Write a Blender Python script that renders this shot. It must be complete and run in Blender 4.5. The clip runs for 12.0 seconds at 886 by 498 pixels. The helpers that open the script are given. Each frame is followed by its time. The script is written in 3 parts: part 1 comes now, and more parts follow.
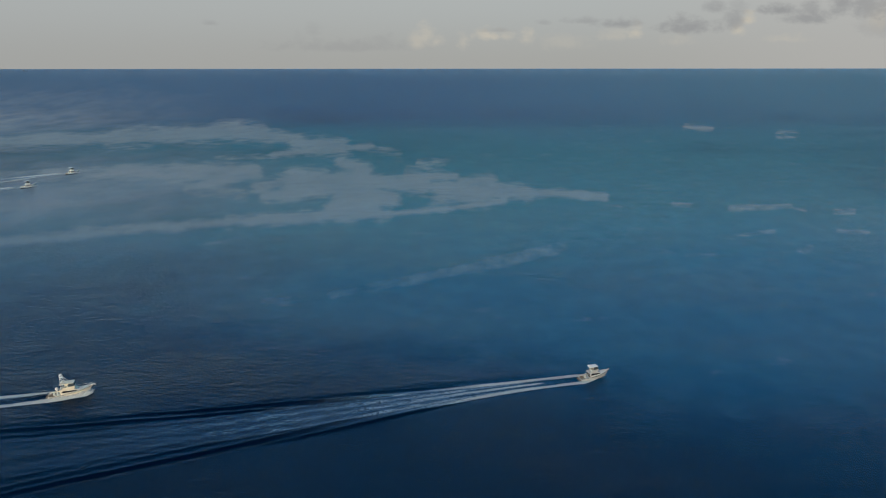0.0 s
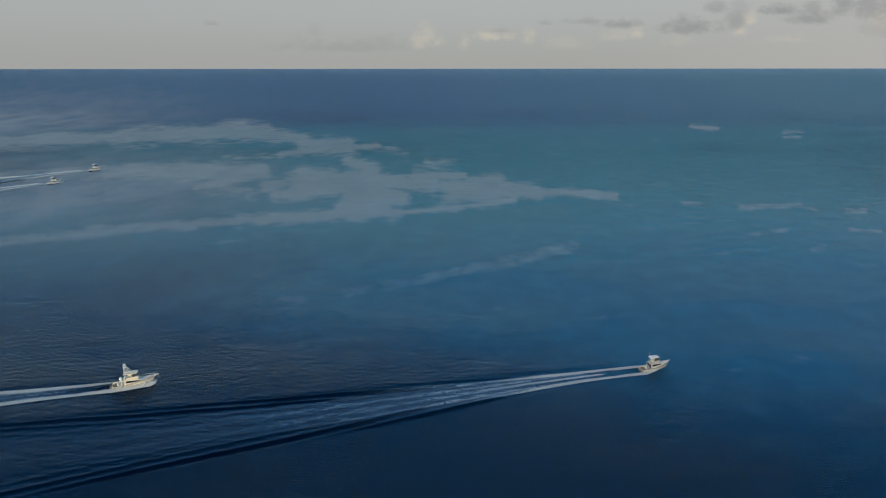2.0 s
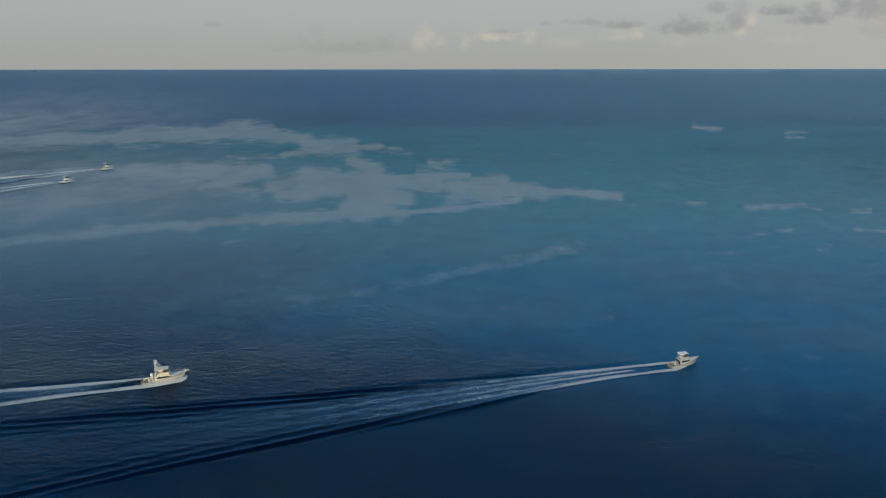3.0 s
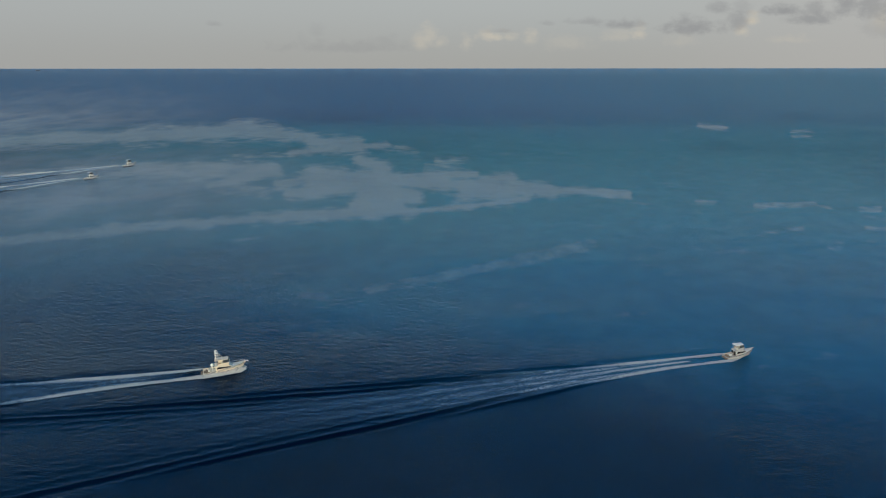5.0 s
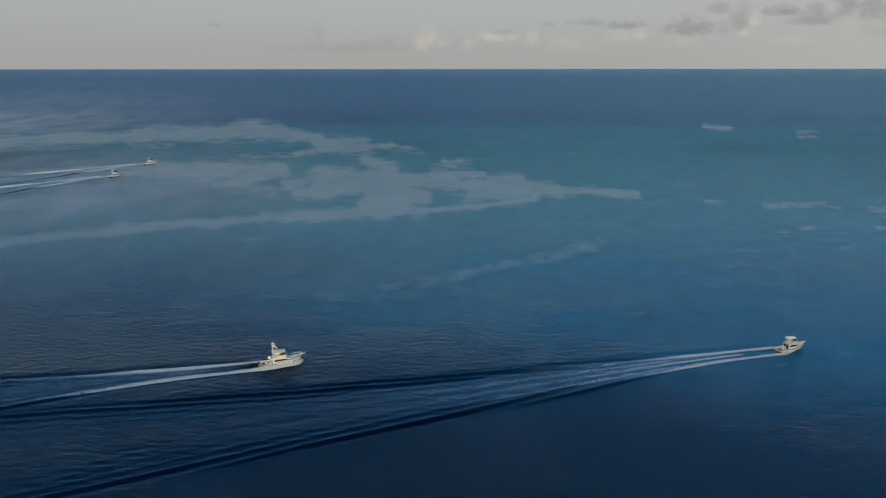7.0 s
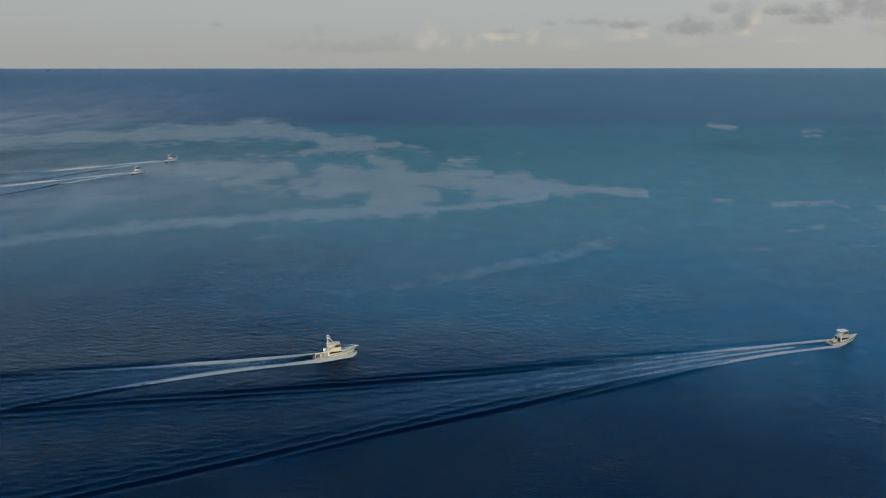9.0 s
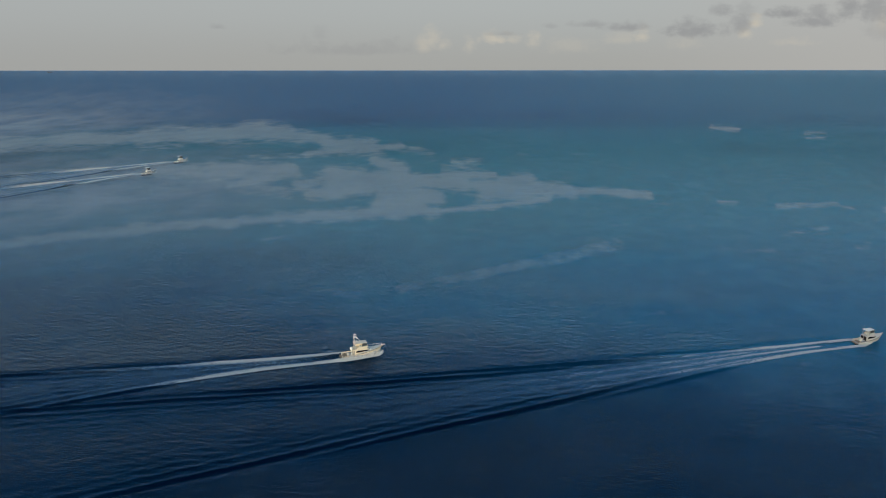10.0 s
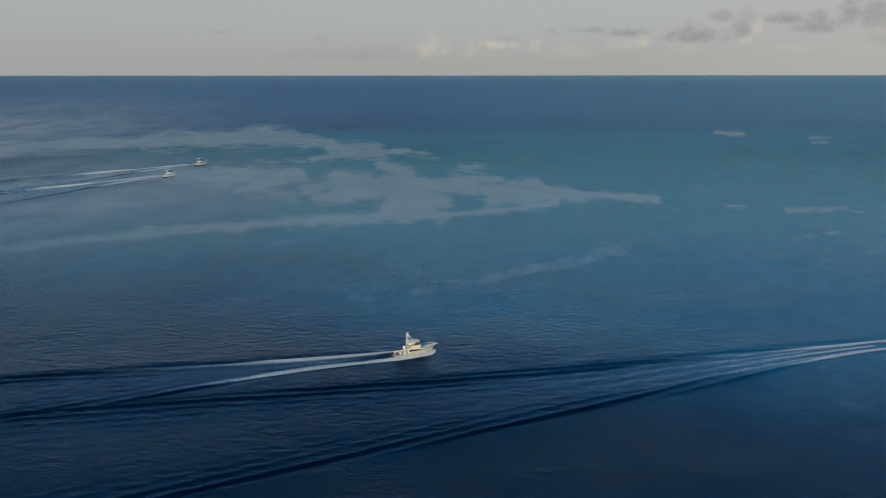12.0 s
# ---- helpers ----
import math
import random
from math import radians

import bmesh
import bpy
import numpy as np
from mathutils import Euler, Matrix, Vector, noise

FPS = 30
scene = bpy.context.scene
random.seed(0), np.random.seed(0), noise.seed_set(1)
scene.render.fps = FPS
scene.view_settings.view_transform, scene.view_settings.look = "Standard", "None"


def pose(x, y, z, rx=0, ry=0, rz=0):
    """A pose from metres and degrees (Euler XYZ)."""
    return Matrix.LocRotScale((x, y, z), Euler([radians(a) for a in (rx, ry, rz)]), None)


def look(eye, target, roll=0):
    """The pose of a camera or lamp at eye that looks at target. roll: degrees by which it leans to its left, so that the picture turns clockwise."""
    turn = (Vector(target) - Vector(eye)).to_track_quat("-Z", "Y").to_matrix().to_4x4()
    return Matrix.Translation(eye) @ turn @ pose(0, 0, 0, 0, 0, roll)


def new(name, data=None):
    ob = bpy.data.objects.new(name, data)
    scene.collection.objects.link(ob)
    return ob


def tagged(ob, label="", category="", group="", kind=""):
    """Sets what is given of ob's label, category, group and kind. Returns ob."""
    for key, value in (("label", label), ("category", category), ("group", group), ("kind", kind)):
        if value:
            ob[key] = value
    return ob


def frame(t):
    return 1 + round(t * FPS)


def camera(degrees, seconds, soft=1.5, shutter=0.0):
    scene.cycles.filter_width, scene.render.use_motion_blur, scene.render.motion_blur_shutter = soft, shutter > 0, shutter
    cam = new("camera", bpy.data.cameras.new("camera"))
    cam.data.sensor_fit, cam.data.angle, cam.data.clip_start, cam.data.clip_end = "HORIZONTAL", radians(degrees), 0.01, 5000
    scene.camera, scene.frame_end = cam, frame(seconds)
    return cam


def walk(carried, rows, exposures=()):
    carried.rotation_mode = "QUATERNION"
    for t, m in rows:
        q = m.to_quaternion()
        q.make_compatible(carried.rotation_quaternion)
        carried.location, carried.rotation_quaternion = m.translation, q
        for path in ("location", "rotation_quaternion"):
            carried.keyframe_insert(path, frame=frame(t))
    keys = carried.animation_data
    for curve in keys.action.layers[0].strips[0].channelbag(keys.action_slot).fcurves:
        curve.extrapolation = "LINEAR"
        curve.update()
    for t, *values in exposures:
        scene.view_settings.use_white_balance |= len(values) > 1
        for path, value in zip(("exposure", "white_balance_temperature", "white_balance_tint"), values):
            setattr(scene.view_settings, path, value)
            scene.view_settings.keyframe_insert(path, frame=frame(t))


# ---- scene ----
cam = camera(62.0, 12.0, soft=1.0)
walk(cam, [
    (0, pose(0.00, 0.00, 100.00, 75.069, 0.043, 0.000)),
    (0.5, pose(-4.81, -0.03, 99.17, 75.035, 0.043, 0.026)),
    (1, pose(-9.55, -0.13, 98.38, 75.077, 0.043, 0.052)),
    (1.5, pose(-14.21, -0.29, 97.63, 75.053, 0.043, 0.078)),
    (2, pose(-18.82, -0.51, 96.93, 75.105, 0.043, 0.103)),
    (2.5, pose(-23.36, -0.78, 96.26, 75.069, 0.043, 0.129)),
    (3, pose(-27.83, -1.09, 95.62, 75.162, 0.043, 0.154)),
    (5, pose(-45.22, -2.59, 93.33, 75.126, 0.043, 0.251)),
    (5.5, pose(-49.44, -2.99, 92.81, 75.195, 0.043, 0.275)),
    (6, pose(-53.63, -3.38, 92.30, 75.127, 0.043, 0.299)),
    (6.5, pose(-57.78, -3.77, 91.80, 75.187, 0.043, 0.322)),
    (7, pose(-61.89, -4.13, 91.31, 75.192, 0.043, 0.346)),
    (9, pose(-78.05, -5.24, 89.35, 75.162, 0.043, 0.436)),
    (9.5, pose(-82.04, -5.38, 88.85, 75.221, 0.043, 0.458)),
    (10, pose(-86.01, -5.47, 88.34, 75.324, 0.043, 0.480)),
    (10.5, pose(-89.96, -5.48, 87.81, 75.424, 0.043, 0.502)),
    (11, pose(-93.90, -5.41, 87.26, 75.535, 0.043, 0.523)),
    (11.5, pose(-97.84, -5.25, 86.69, 75.643, 0.043, 0.544)),
    (12, pose(-101.78, -4.99, 86.10, 75.722, 0.043, 0.565)),
])


# ---- node helpers ----
class Nodes:
    """Short hands for wiring a node tree."""

    def __init__(self, tree):
        self.tree = tree
        tree.nodes.clear()

    def add(self, kind):
        return self.tree.nodes.new(kind)

    def put(self, socket, value):
        if isinstance(value, bpy.types.NodeSocket):
            self.tree.links.new(value, socket)
        else:
            socket.default_value = value

    def math(self, op, a, b=0.0, c=0.0, clamp=False):
        n = self.add("ShaderNodeMath")
        n.operation, n.use_clamp = op, clamp
        for s, v in zip(n.inputs, (a, b, c)):
            self.put(s, v)
        return n.outputs[0]

    def vec(self, op, a, b=(0, 0, 0)):
        n = self.add("ShaderNodeVectorMath")
        n.operation = op
        self.put(n.inputs[0], a)
        self.put(n.inputs[1], b)
        return n.outputs["Value"] if op in ("LENGTH", "DOT_PRODUCT") else n.outputs[0]

    def step(self, x, lo, hi, a=0.0, b=1.0):
        n = self.add("ShaderNodeMapRange")
        n.interpolation_type = "SMOOTHSTEP"
        for s, v in zip(n.inputs, (x, lo, hi, a, b)):
            self.put(s, v)
        return n.outputs[0]

    def mix(self, f, a, b):
        n = self.add("ShaderNodeMix")
        n.data_type = "RGBA"
        self.put(n.inputs[0], f)
        self.put(n.inputs[6], a if isinstance(a, bpy.types.NodeSocket) else (*a, 1))
        self.put(n.inputs[7], b if isinstance(b, bpy.types.NodeSocket) else (*b, 1))
        return n.outputs[2]

    def noise(self, v, scale, detail=3.0, rough=0.55):
        n = self.add("ShaderNodeTexNoise")
        self.put(n.inputs["Vector"], v)
        self.put(n.inputs["Scale"], scale)
        self.put(n.inputs["Detail"], detail)
        self.put(n.inputs["Roughness"], rough)
        return n.outputs["Fac"]

    def coords(self, which="Object"):
        return self.add("ShaderNodeTexCoord").outputs[which]

    def attr(self, name):
        n = self.add("ShaderNodeAttribute")
        n.attribute_name = name
        return n.outputs["Fac"]

    def bump(self, height, distance, strength=1.0):
        n = self.add("ShaderNodeBump")
        self.put(n.inputs["Height"], height)
        self.put(n.inputs["Distance"], distance)
        self.put(n.inputs["Strength"], strength)
        return n.outputs[0]


# ---- sky and sun ----
SUN_AZ, SUN_EL = radians(205), radians(15)  # behind the camera and a little to its left, clockwise from ahead
SKY = 0.1

world = bpy.data.worlds.new("sky")
scene.world = world
world.use_nodes = True
n = Nodes(world.node_tree)
sky = n.add("ShaderNodeTexSky")
sky.sky_type, sky.sun_disc, sky.sun_elevation, sky.sun_rotation = "NISHITA", False, SUN_EL, SUN_AZ
sky.air_density, sky.dust_density, sky.ozone_density = 1.0, 2.0, 1.5
way = n.coords("Generated")
sep = n.add("ShaderNodeSeparateXYZ")
n.put(sep.inputs[0], way)
ahead = n.math("MAXIMUM", sep.outputs[1], 0.001)
flat = n.add("ShaderNodeCombineXYZ")
n.put(flat.inputs[0], n.math("DIVIDE", sep.outputs[0], ahead))
n.put(flat.inputs[1], n.math("DIVIDE", sep.outputs[2], ahead))
plane = flat.outputs[0]
# evening haze that thins out upwards
haze = n.step(sep.outputs[2], 0.12, 0.40, 1.0, 0.0)
hazy = n.mix(n.step(sep.outputs[2], -0.02, 0.07), (3.75, 3.78, 3.6), (4.2, 4.45, 4.4))
hazy = n.mix(n.step(sep.outputs[0], -0.6, 0.15), n.mix(0.2, hazy, (3.1, 3.2, 3.3)), hazy)
hazy = n.mix(n.step(sep.outputs[0], 0.15, 0.55, 0.0, 0.6), hazy, (4.6, 4.5, 4.3))
hazy = n.mix(n.step(sep.outputs[2], 0.075, 0.24), hazy, (2.5, 3.9, 5.0))
upper = n.vec("MULTIPLY", sky.outputs[0], (0.66, 1.78, 2.4))
upper = n.mix(n.step(sep.outputs[2], 0.45, 0.95), upper, n.vec("MULTIPLY", upper, (0.45, 0.5, 0.55)))
colour = n.mix(haze, upper, hazy)
# clouds: (across, up, half width, half height) as slopes from straight ahead, and how dense
GREY = [
    (0.188, 0.0398, 0.019, 0.0032, 0.6), (0.226, 0.0362, 0.021, 0.0040, 0.9), (0.349, 0.0544, 0.011, 0.0064, 0.8), (0.323, 0.0320, 0.030, 0.0072, 0.95),
    (0.308, 0.0390, 0.007, 0.0064, 0.8), (0.378, 0.0404, 0.011, 0.0105, 0.75), (0.382, 0.0579, 0.009, 0.0064, 0.35), (0.434, 0.0530, 0.015, 0.0048, 1),
    (0.473, 0.0439, 0.021, 0.0064, 0.9), (0.477, 0.0530, 0.010, 0.0072, 0.7), (0.516, 0.0627, 0.012, 0.0137, 0.9), (0.551, 0.0613, 0.019, 0.0193, 0.8),
    (0.566, 0.0347, 0.021, 0.0113, 0.4), (-0.301, 0.0371, 0.007, 0.0024, 0.5), (0.129, 0.0377, 0.007, 0.0024, 0.4), (-0.132, 0.0079, 0.063, 0.0056, 0.4),
    (-0.170, 0.0279, 0.008, 0.0056, 0.25), (-0.080, 0.0122, 0.016, 0.0072, 0.3), (-0.187, 0.0122, 0.006, 0.0089, 0.25), (0.070, 0.0278, 0.014, 0.0024, 0.5)]
WARM = [
    (0.395, 0.0411, 0.006, 0.0064, 1), (0.385, 0.0284, 0.007, 0.0056, 0.8), (0.251, 0.0249, 0.007, 0.0072, 0.7), (0.222, 0.0221, 0.015, 0.0056, 0.35),
    (0.563, 0.0431, 0.011, 0.0129, 0.6), (0.445, 0.0171, 0.021, 0.0040, 0.35), (-0.023, 0.0214, 0.011, 0.0097, 0.55), (-0.034, 0.0122, 0.007, 0.0064, 0.6),
    (-0.008, 0.0150, 0.007, 0.0064, 0.5), (0.060, 0.0221, 0.015, 0.0056, 0.8), (0.082, 0.0214, 0.009, 0.0048, 0.5), (0.110, 0.0193, 0.008, 0.0072, 0.6),
    (0.026, 0.0129, 0.006, 0.0080, 0.45), (0.157, 0.0121, 0.024, 0.0072, 0.25), (0.304, 0.0150, 0.014, 0.0064, 0.25)]
ragged = n.noise(n.vec("MULTIPLY", plane, (1.0, 1.5, 1.0)), 62.0, 6.0, 0.62)
lumpy = n.noise(n.vec("MULTIPLY", plane, (1.0, 1.3, 1.0)), 22.0, 2.0, 0.5)
edges = n.math("ADD", n.math("MULTIPLY", n.math("SUBTRACT", ragged, 0.5), 1.7), n.math("MULTIPLY", n.math("SUBTRACT", lumpy, 0.5), 0.9))


def clouds(rows, soft):
    total = None
    for u, v, w, h, dense in rows:
        off = n.add("ShaderNodeSeparateXYZ")
        n.put(off.inputs[0], n.vec("MULTIPLY", n.vec("SUBTRACT", plane, (u, v - 0.3 * h, 0)), (1 / w, 1 / h, 0)))
        tall = n.math("MAXIMUM", n.math("MULTIPLY", off.outputs[1], 0.8), n.math("MULTIPLY", off.outputs[1], -1.6))
        d = n.math("SQRT", n.math("ADD", n.math("MULTIPLY", off.outputs[0], off.outputs[0]), n.math("MULTIPLY", tall, tall)))
        puff = n.math("ADD", n.math("SUBTRACT", 1.0, n.math("MULTIPLY", d, 0.48)), edges)
        puff = n.math("MULTIPLY", n.step(puff, 0.0, soft), dense)
        total = puff if total is None else n.math("MAXIMUM", total, puff)
    return total


front = n.step(sep.outputs[1], 0.05, 0.3)
warm = n.math("MULTIPLY", clouds(WARM, 1.1), front)
colour = n.mix(warm, colour, (5.5, 5.1, 4.3))
grey = n.math("MULTIPLY", clouds(GREY, 1.0), n.math("MULTIPLY", front, 0.88))
colour = n.mix(grey, colour, (2.95, 3.0, 3.05))
back = n.add("ShaderNodeBackground")
n.put(back.inputs[0], colour)
n.put(back.inputs[1], SKY)
n.put(n.add("ShaderNodeOutputWorld").inputs[0], back.outputs[0])

sun = new("sun", bpy.data.lights.new("sun", "SUN"))
sun.data.energy, sun.data.angle, sun.data.color = 2.8, radians(0.6), (1.0, 0.77, 0.52)
sun_way = Vector((math.sin(SUN_AZ) * math.cos(SUN_EL), math.cos(SUN_AZ) * math.cos(SUN_EL), math.sin(SUN_EL)))
sun.matrix_world = look(sun_way * 300, (0, 0, 0))


# ---- materials ----
def material(name):
    m = bpy.data.materials.new(name)
    m.use_nodes = True
    return m, Nodes(m.node_tree)


def finish(n, shader):
    n.put(n.add("ShaderNodeOutputMaterial").inputs[0], shader)


def plain(name, colour, rough=0.4, metal=0.0, vary=0.12, scale=2.5, bump=0.002):
    """Painted, moulded or metal surface with soft stains and fine grain."""
    m, n = material(name)
    at = n.coords()
    stain = n.noise(at, scale, 4.0)
    grain = n.noise(at, scale * 18, 2.0)
    dark = tuple(c * (1 - 2.2 * vary) for c in colour)
    p = n.add("ShaderNodeBsdfPrincipled")
    n.put(p.inputs["Base Color"], n.mix(n.step(stain, 0.35, 0.75), colour, dark))
    n.put(p.inputs["Roughness"], n.math("ADD", rough - 0.08, n.math("MULTIPLY", grain, 0.16)))
    n.put(p.inputs["Metallic"], metal)
    n.put(p.inputs["Normal"], n.bump(grain, bump))
    finish(n, p.outputs[0])
    return m


GEL = plain("white_gelcoat", (0.86, 0.80, 0.69), 0.3, vary=0.05)
# white gelcoat darkened in its colour to stand in for one yacht's shading
PALE = plain("dimmed_white_gelcoat", (0.44, 0.41, 0.37), 0.35, vary=0.06)
CREAM = plain("cream_gelcoat", (0.82, 0.67, 0.47), 0.32, vary=0.05)
BOTTOM = plain("dark_antifouling", (0.03, 0.035, 0.05), 0.6)
DECK = plain("nonskid_deck", (0.66, 0.62, 0.54), 0.7, bump=0.004)
TEAK = plain("teak_sole", (0.30, 0.20, 0.12), 0.65, vary=0.2)
GLASS = plain("dark_glass", (0.015, 0.018, 0.022), 0.08, vary=0.05)
ALU = plain("anodised_pipe", (0.72, 0.72, 0.72), 0.35, metal=0.6)
CANVAS = plain("canvas", (0.62, 0.58, 0.50), 0.85)
# opaque vinyl; the shade under the hard top is put into its colour
VINYL = plain("dark_vinyl", (0.07, 0.08, 0.085), 0.2)
STEEL = plain("dark_grey_paint", (0.13, 0.14, 0.15), 0.5, vary=0.2)
RUBBER = plain("black_rubber", (0.02, 0.02, 0.02), 0.7)


def sea_material():
    m, n = material("sea_water")
    at = n.add("ShaderNodeNewGeometry").outputs["Position"]
    s = n.add("ShaderNodeSeparateXYZ")
    n.put(s.inputs[0], at)

    def crests(turn, stretch, scale, detail, rough=0.5):
        """Short-crested waves whose crests lie turned from the x axis."""
        r = n.add("ShaderNodeVectorRotate")
        r.rotation_type = "Z_AXIS"
        n.put(r.inputs["Vector"], at)
        n.put(r.inputs["Angle"], radians(turn))
        return n.noise(n.vec("MULTIPLY", r.outputs[0], (stretch, 1.0, 1.0)), scale, detail, rough)

    swell = crests(-8, 0.42, 0.13, 2.0)
    chop = n.math("ADD", crests(-17, 0.48, 0.46, 2.0), crests(13, 0.5, 0.58, 2.0))
    ripple = crests(4, 0.6, 1.9, 2.0, 0.6)
    gust = n.step(n.noise(n.vec("MULTIPLY", at, (0.5, 1.0, 1.0)), 0.018, 3.0), 0.3, 0.7, 0.6, 1.25)
    # a fresher breeze to the west
    gust = n.math("MULTIPLY", gust, n.step(s.outputs[0], -140.0, 70.0, 1.08, 0.62))
    # the longer seas are made higher farther off, to show from the camera
    swell = n.math("MULTIPLY", swell, n.step(s.outputs[1], 230.0, 800.0, 0.30, 2.2))
    rollers = n.math("MULTIPLY", crests(5, 0.35, 0.05, 3.0), n.step(s.outputs[1], 450.0, 1500.0, 0.0, 4.0))
    height = n.math("ADD", n.math("ADD", swell, rollers), n.math("MULTIPLY", gust, n.math("ADD", n.math("MULTIPLY", chop, 0.34), n.math("MULTIPLY", ripple, 0.26))))
    # far off only the mean slope of the waves is left
    calm = n.step(s.outputs[1], 350.0, 1300.0, 1.0, 0.6)
    calm = n.math("MULTIPLY", calm, n.math("SUBTRACT", 1.0, n.math("MULTIPLY", n.attr("slick"), 0.5)))
    normal = n.bump(n.math("MULTIPLY", height, calm), 1.0)
    clear = n.add("ShaderNodeBsdfTransparent")
    gloss = n.add("ShaderNodeBsdfGlossy")
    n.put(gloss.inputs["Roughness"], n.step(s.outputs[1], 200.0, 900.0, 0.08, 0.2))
    # reflections near by are painted bluer through the gloss colour
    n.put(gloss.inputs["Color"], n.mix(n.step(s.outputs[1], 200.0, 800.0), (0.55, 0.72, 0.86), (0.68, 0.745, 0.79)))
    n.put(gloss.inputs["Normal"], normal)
    fr = n.add("ShaderNodeFresnel")
    n.put(fr.inputs[0], 1.33)
    n.put(fr.inputs[1], normal)
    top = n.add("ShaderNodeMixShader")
    # reflection weakened with distance, then raised towards the horizon to paint haze there
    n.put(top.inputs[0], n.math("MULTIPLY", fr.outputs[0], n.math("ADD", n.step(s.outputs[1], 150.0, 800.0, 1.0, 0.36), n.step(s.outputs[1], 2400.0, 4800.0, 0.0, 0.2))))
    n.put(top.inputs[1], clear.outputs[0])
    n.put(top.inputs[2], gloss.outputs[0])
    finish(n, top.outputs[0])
    return m


def bed_material():
    m, n = material("sea_bed")
    at = n.add("ShaderNodeNewGeometry").outputs["Position"]
    warp = n.noise(n.vec("MULTIPLY", at, (0.9, 0.55, 1.0)), 0.0085, 6.0, 0.6)
    fine = n.noise(n.vec("MULTIPLY", at, (0.8, 0.6, 1.0)), 0.035, 5.0, 0.65)
    big = n.noise(at, 0.0019, 4.0)
    s = n.add("ShaderNodeSeparateXYZ")
    n.put(s.inputs[0], at)
    # pale streaks paint the sky's reflection in surface slicks into the bed colour
    edge = n.math("ADD", n.attr("pale_slick"), n.math("ADD", n.math("MULTIPLY", n.math("SUBTRACT", warp, 0.5), 2.6), n.math("MULTIPLY", n.math("SUBTRACT", fine, 0.5), 2.7)))
    pale_slick = n.math("MULTIPLY", n.step(edge, -0.8, 0.8), n.step(n.attr("pale_slick"), -1.8, -0.2))
    shallow = n.math("ADD", n.attr("shallow"), n.math("MULTIPLY", n.math("SUBTRACT", big, 0.5), 1.0), clamp=True)
    weed = n.mix(n.step(shallow, 0.05, 0.5), (0.002, 0.009, 0.025), (0.009, 0.104, 0.132))
    weed = n.mix(n.step(shallow, 0.3, 1.0), weed, (0.05, 0.30, 0.31))
    # the bed colour turns blue far out, paler to the right
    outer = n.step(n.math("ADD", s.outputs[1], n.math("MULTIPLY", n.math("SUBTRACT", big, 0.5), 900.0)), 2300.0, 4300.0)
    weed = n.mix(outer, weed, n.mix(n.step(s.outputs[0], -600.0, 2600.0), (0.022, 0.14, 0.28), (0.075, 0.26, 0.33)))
    weed = n.mix(n.step(fine, 0.35, 0.75), n.mix(0.25, weed, (0.004, 0.05, 0.10)), n.mix(n.step(shallow, 0.1, 0.5, 0.02, 0.12), weed, (0.10, 0.30, 0.36)))
    # grey sky reflection painted into the bed colour
    sky_sheen = n.math("MULTIPLY", n.attr("sky_sheen"), n.step(warp, 0.25, 0.7, 0.5, 1.1), clamp=True)
    weed = n.mix(sky_sheen, weed, (0.52, 0.48, 0.45))
    fleck = n.noise(n.vec("MULTIPLY", at, (0.5, 0.6, 1.0)), 0.022, 6.0, 0.7)
    weed = n.mix(n.math("MULTIPLY", n.step(fleck, 0.60, 0.72), n.step(shallow, 0.2, 0.7, 0.0, 0.3)), weed, (0.40, 0.46, 0.46))
    pale = n.mix(n.step(warp, 0.3, 0.7), (0.55, 0.49, 0.43), (0.66, 0.58, 0.49))
    d = n.add("ShaderNodeBsdfDiffuse")
    n.put(d.inputs[0], n.mix(n.math("MULTIPLY", pale_slick, 0.68), weed, pale))
    finish(n, d.outputs[0])
    return m


def foam_material():
    m, n = material("wake_foam")
    at = n.coords()
    streak = n.noise(n.vec("MULTIPLY", at, (0.14, 1.0, 1.0)), 1.5, 4.0, 0.65)
    fleck = n.noise(n.vec("MULTIPLY", at, (0.55, 1.0, 1.0)), 3.0, 4.0, 0.75)
    ragged = n.math("ADD", n.math("MULTIPLY", n.math("SUBTRACT", streak, 0.5), 0.55), n.math("MULTIPLY", n.math("SUBTRACT", fleck, 0.5), 1.6))
    ragged = n.math("MULTIPLY", ragged, n.step(n.attr("foam"), 0.05, 0.45))
    cover = n.step(n.math("ADD", n.attr("foam"), ragged), 0.28, 0.85)
    p = n.add("ShaderNodeBsdfPrincipled")
    n.put(p.inputs["Base Color"], n.mix(n.step(n.attr("foam"), 0.5, 0.85), (0.22, 0.38, 0.54), (0.66, 0.60, 0.52)))
    n.put(p.inputs["Roughness"], 0.85)
    n.put(p.inputs["Normal"], n.bump(n.math("ADD", streak, fleck), 0.25))
    clear = n.add("ShaderNodeBsdfTransparent")
    mixed = n.add("ShaderNodeMixShader")
    n.put(mixed.inputs[0], n.math("MULTIPLY", cover, n.step(n.attr("foam"), 0.2, 0.95, 0.5, 0.92)))
    n.put(mixed.inputs[1], clear.outputs[0])
    n.put(mixed.inputs[2], p.outputs[0])
    finish(n, mixed.outputs[0])
    return m


SEA, BED, FOAM = sea_material(), bed_material(), foam_material()


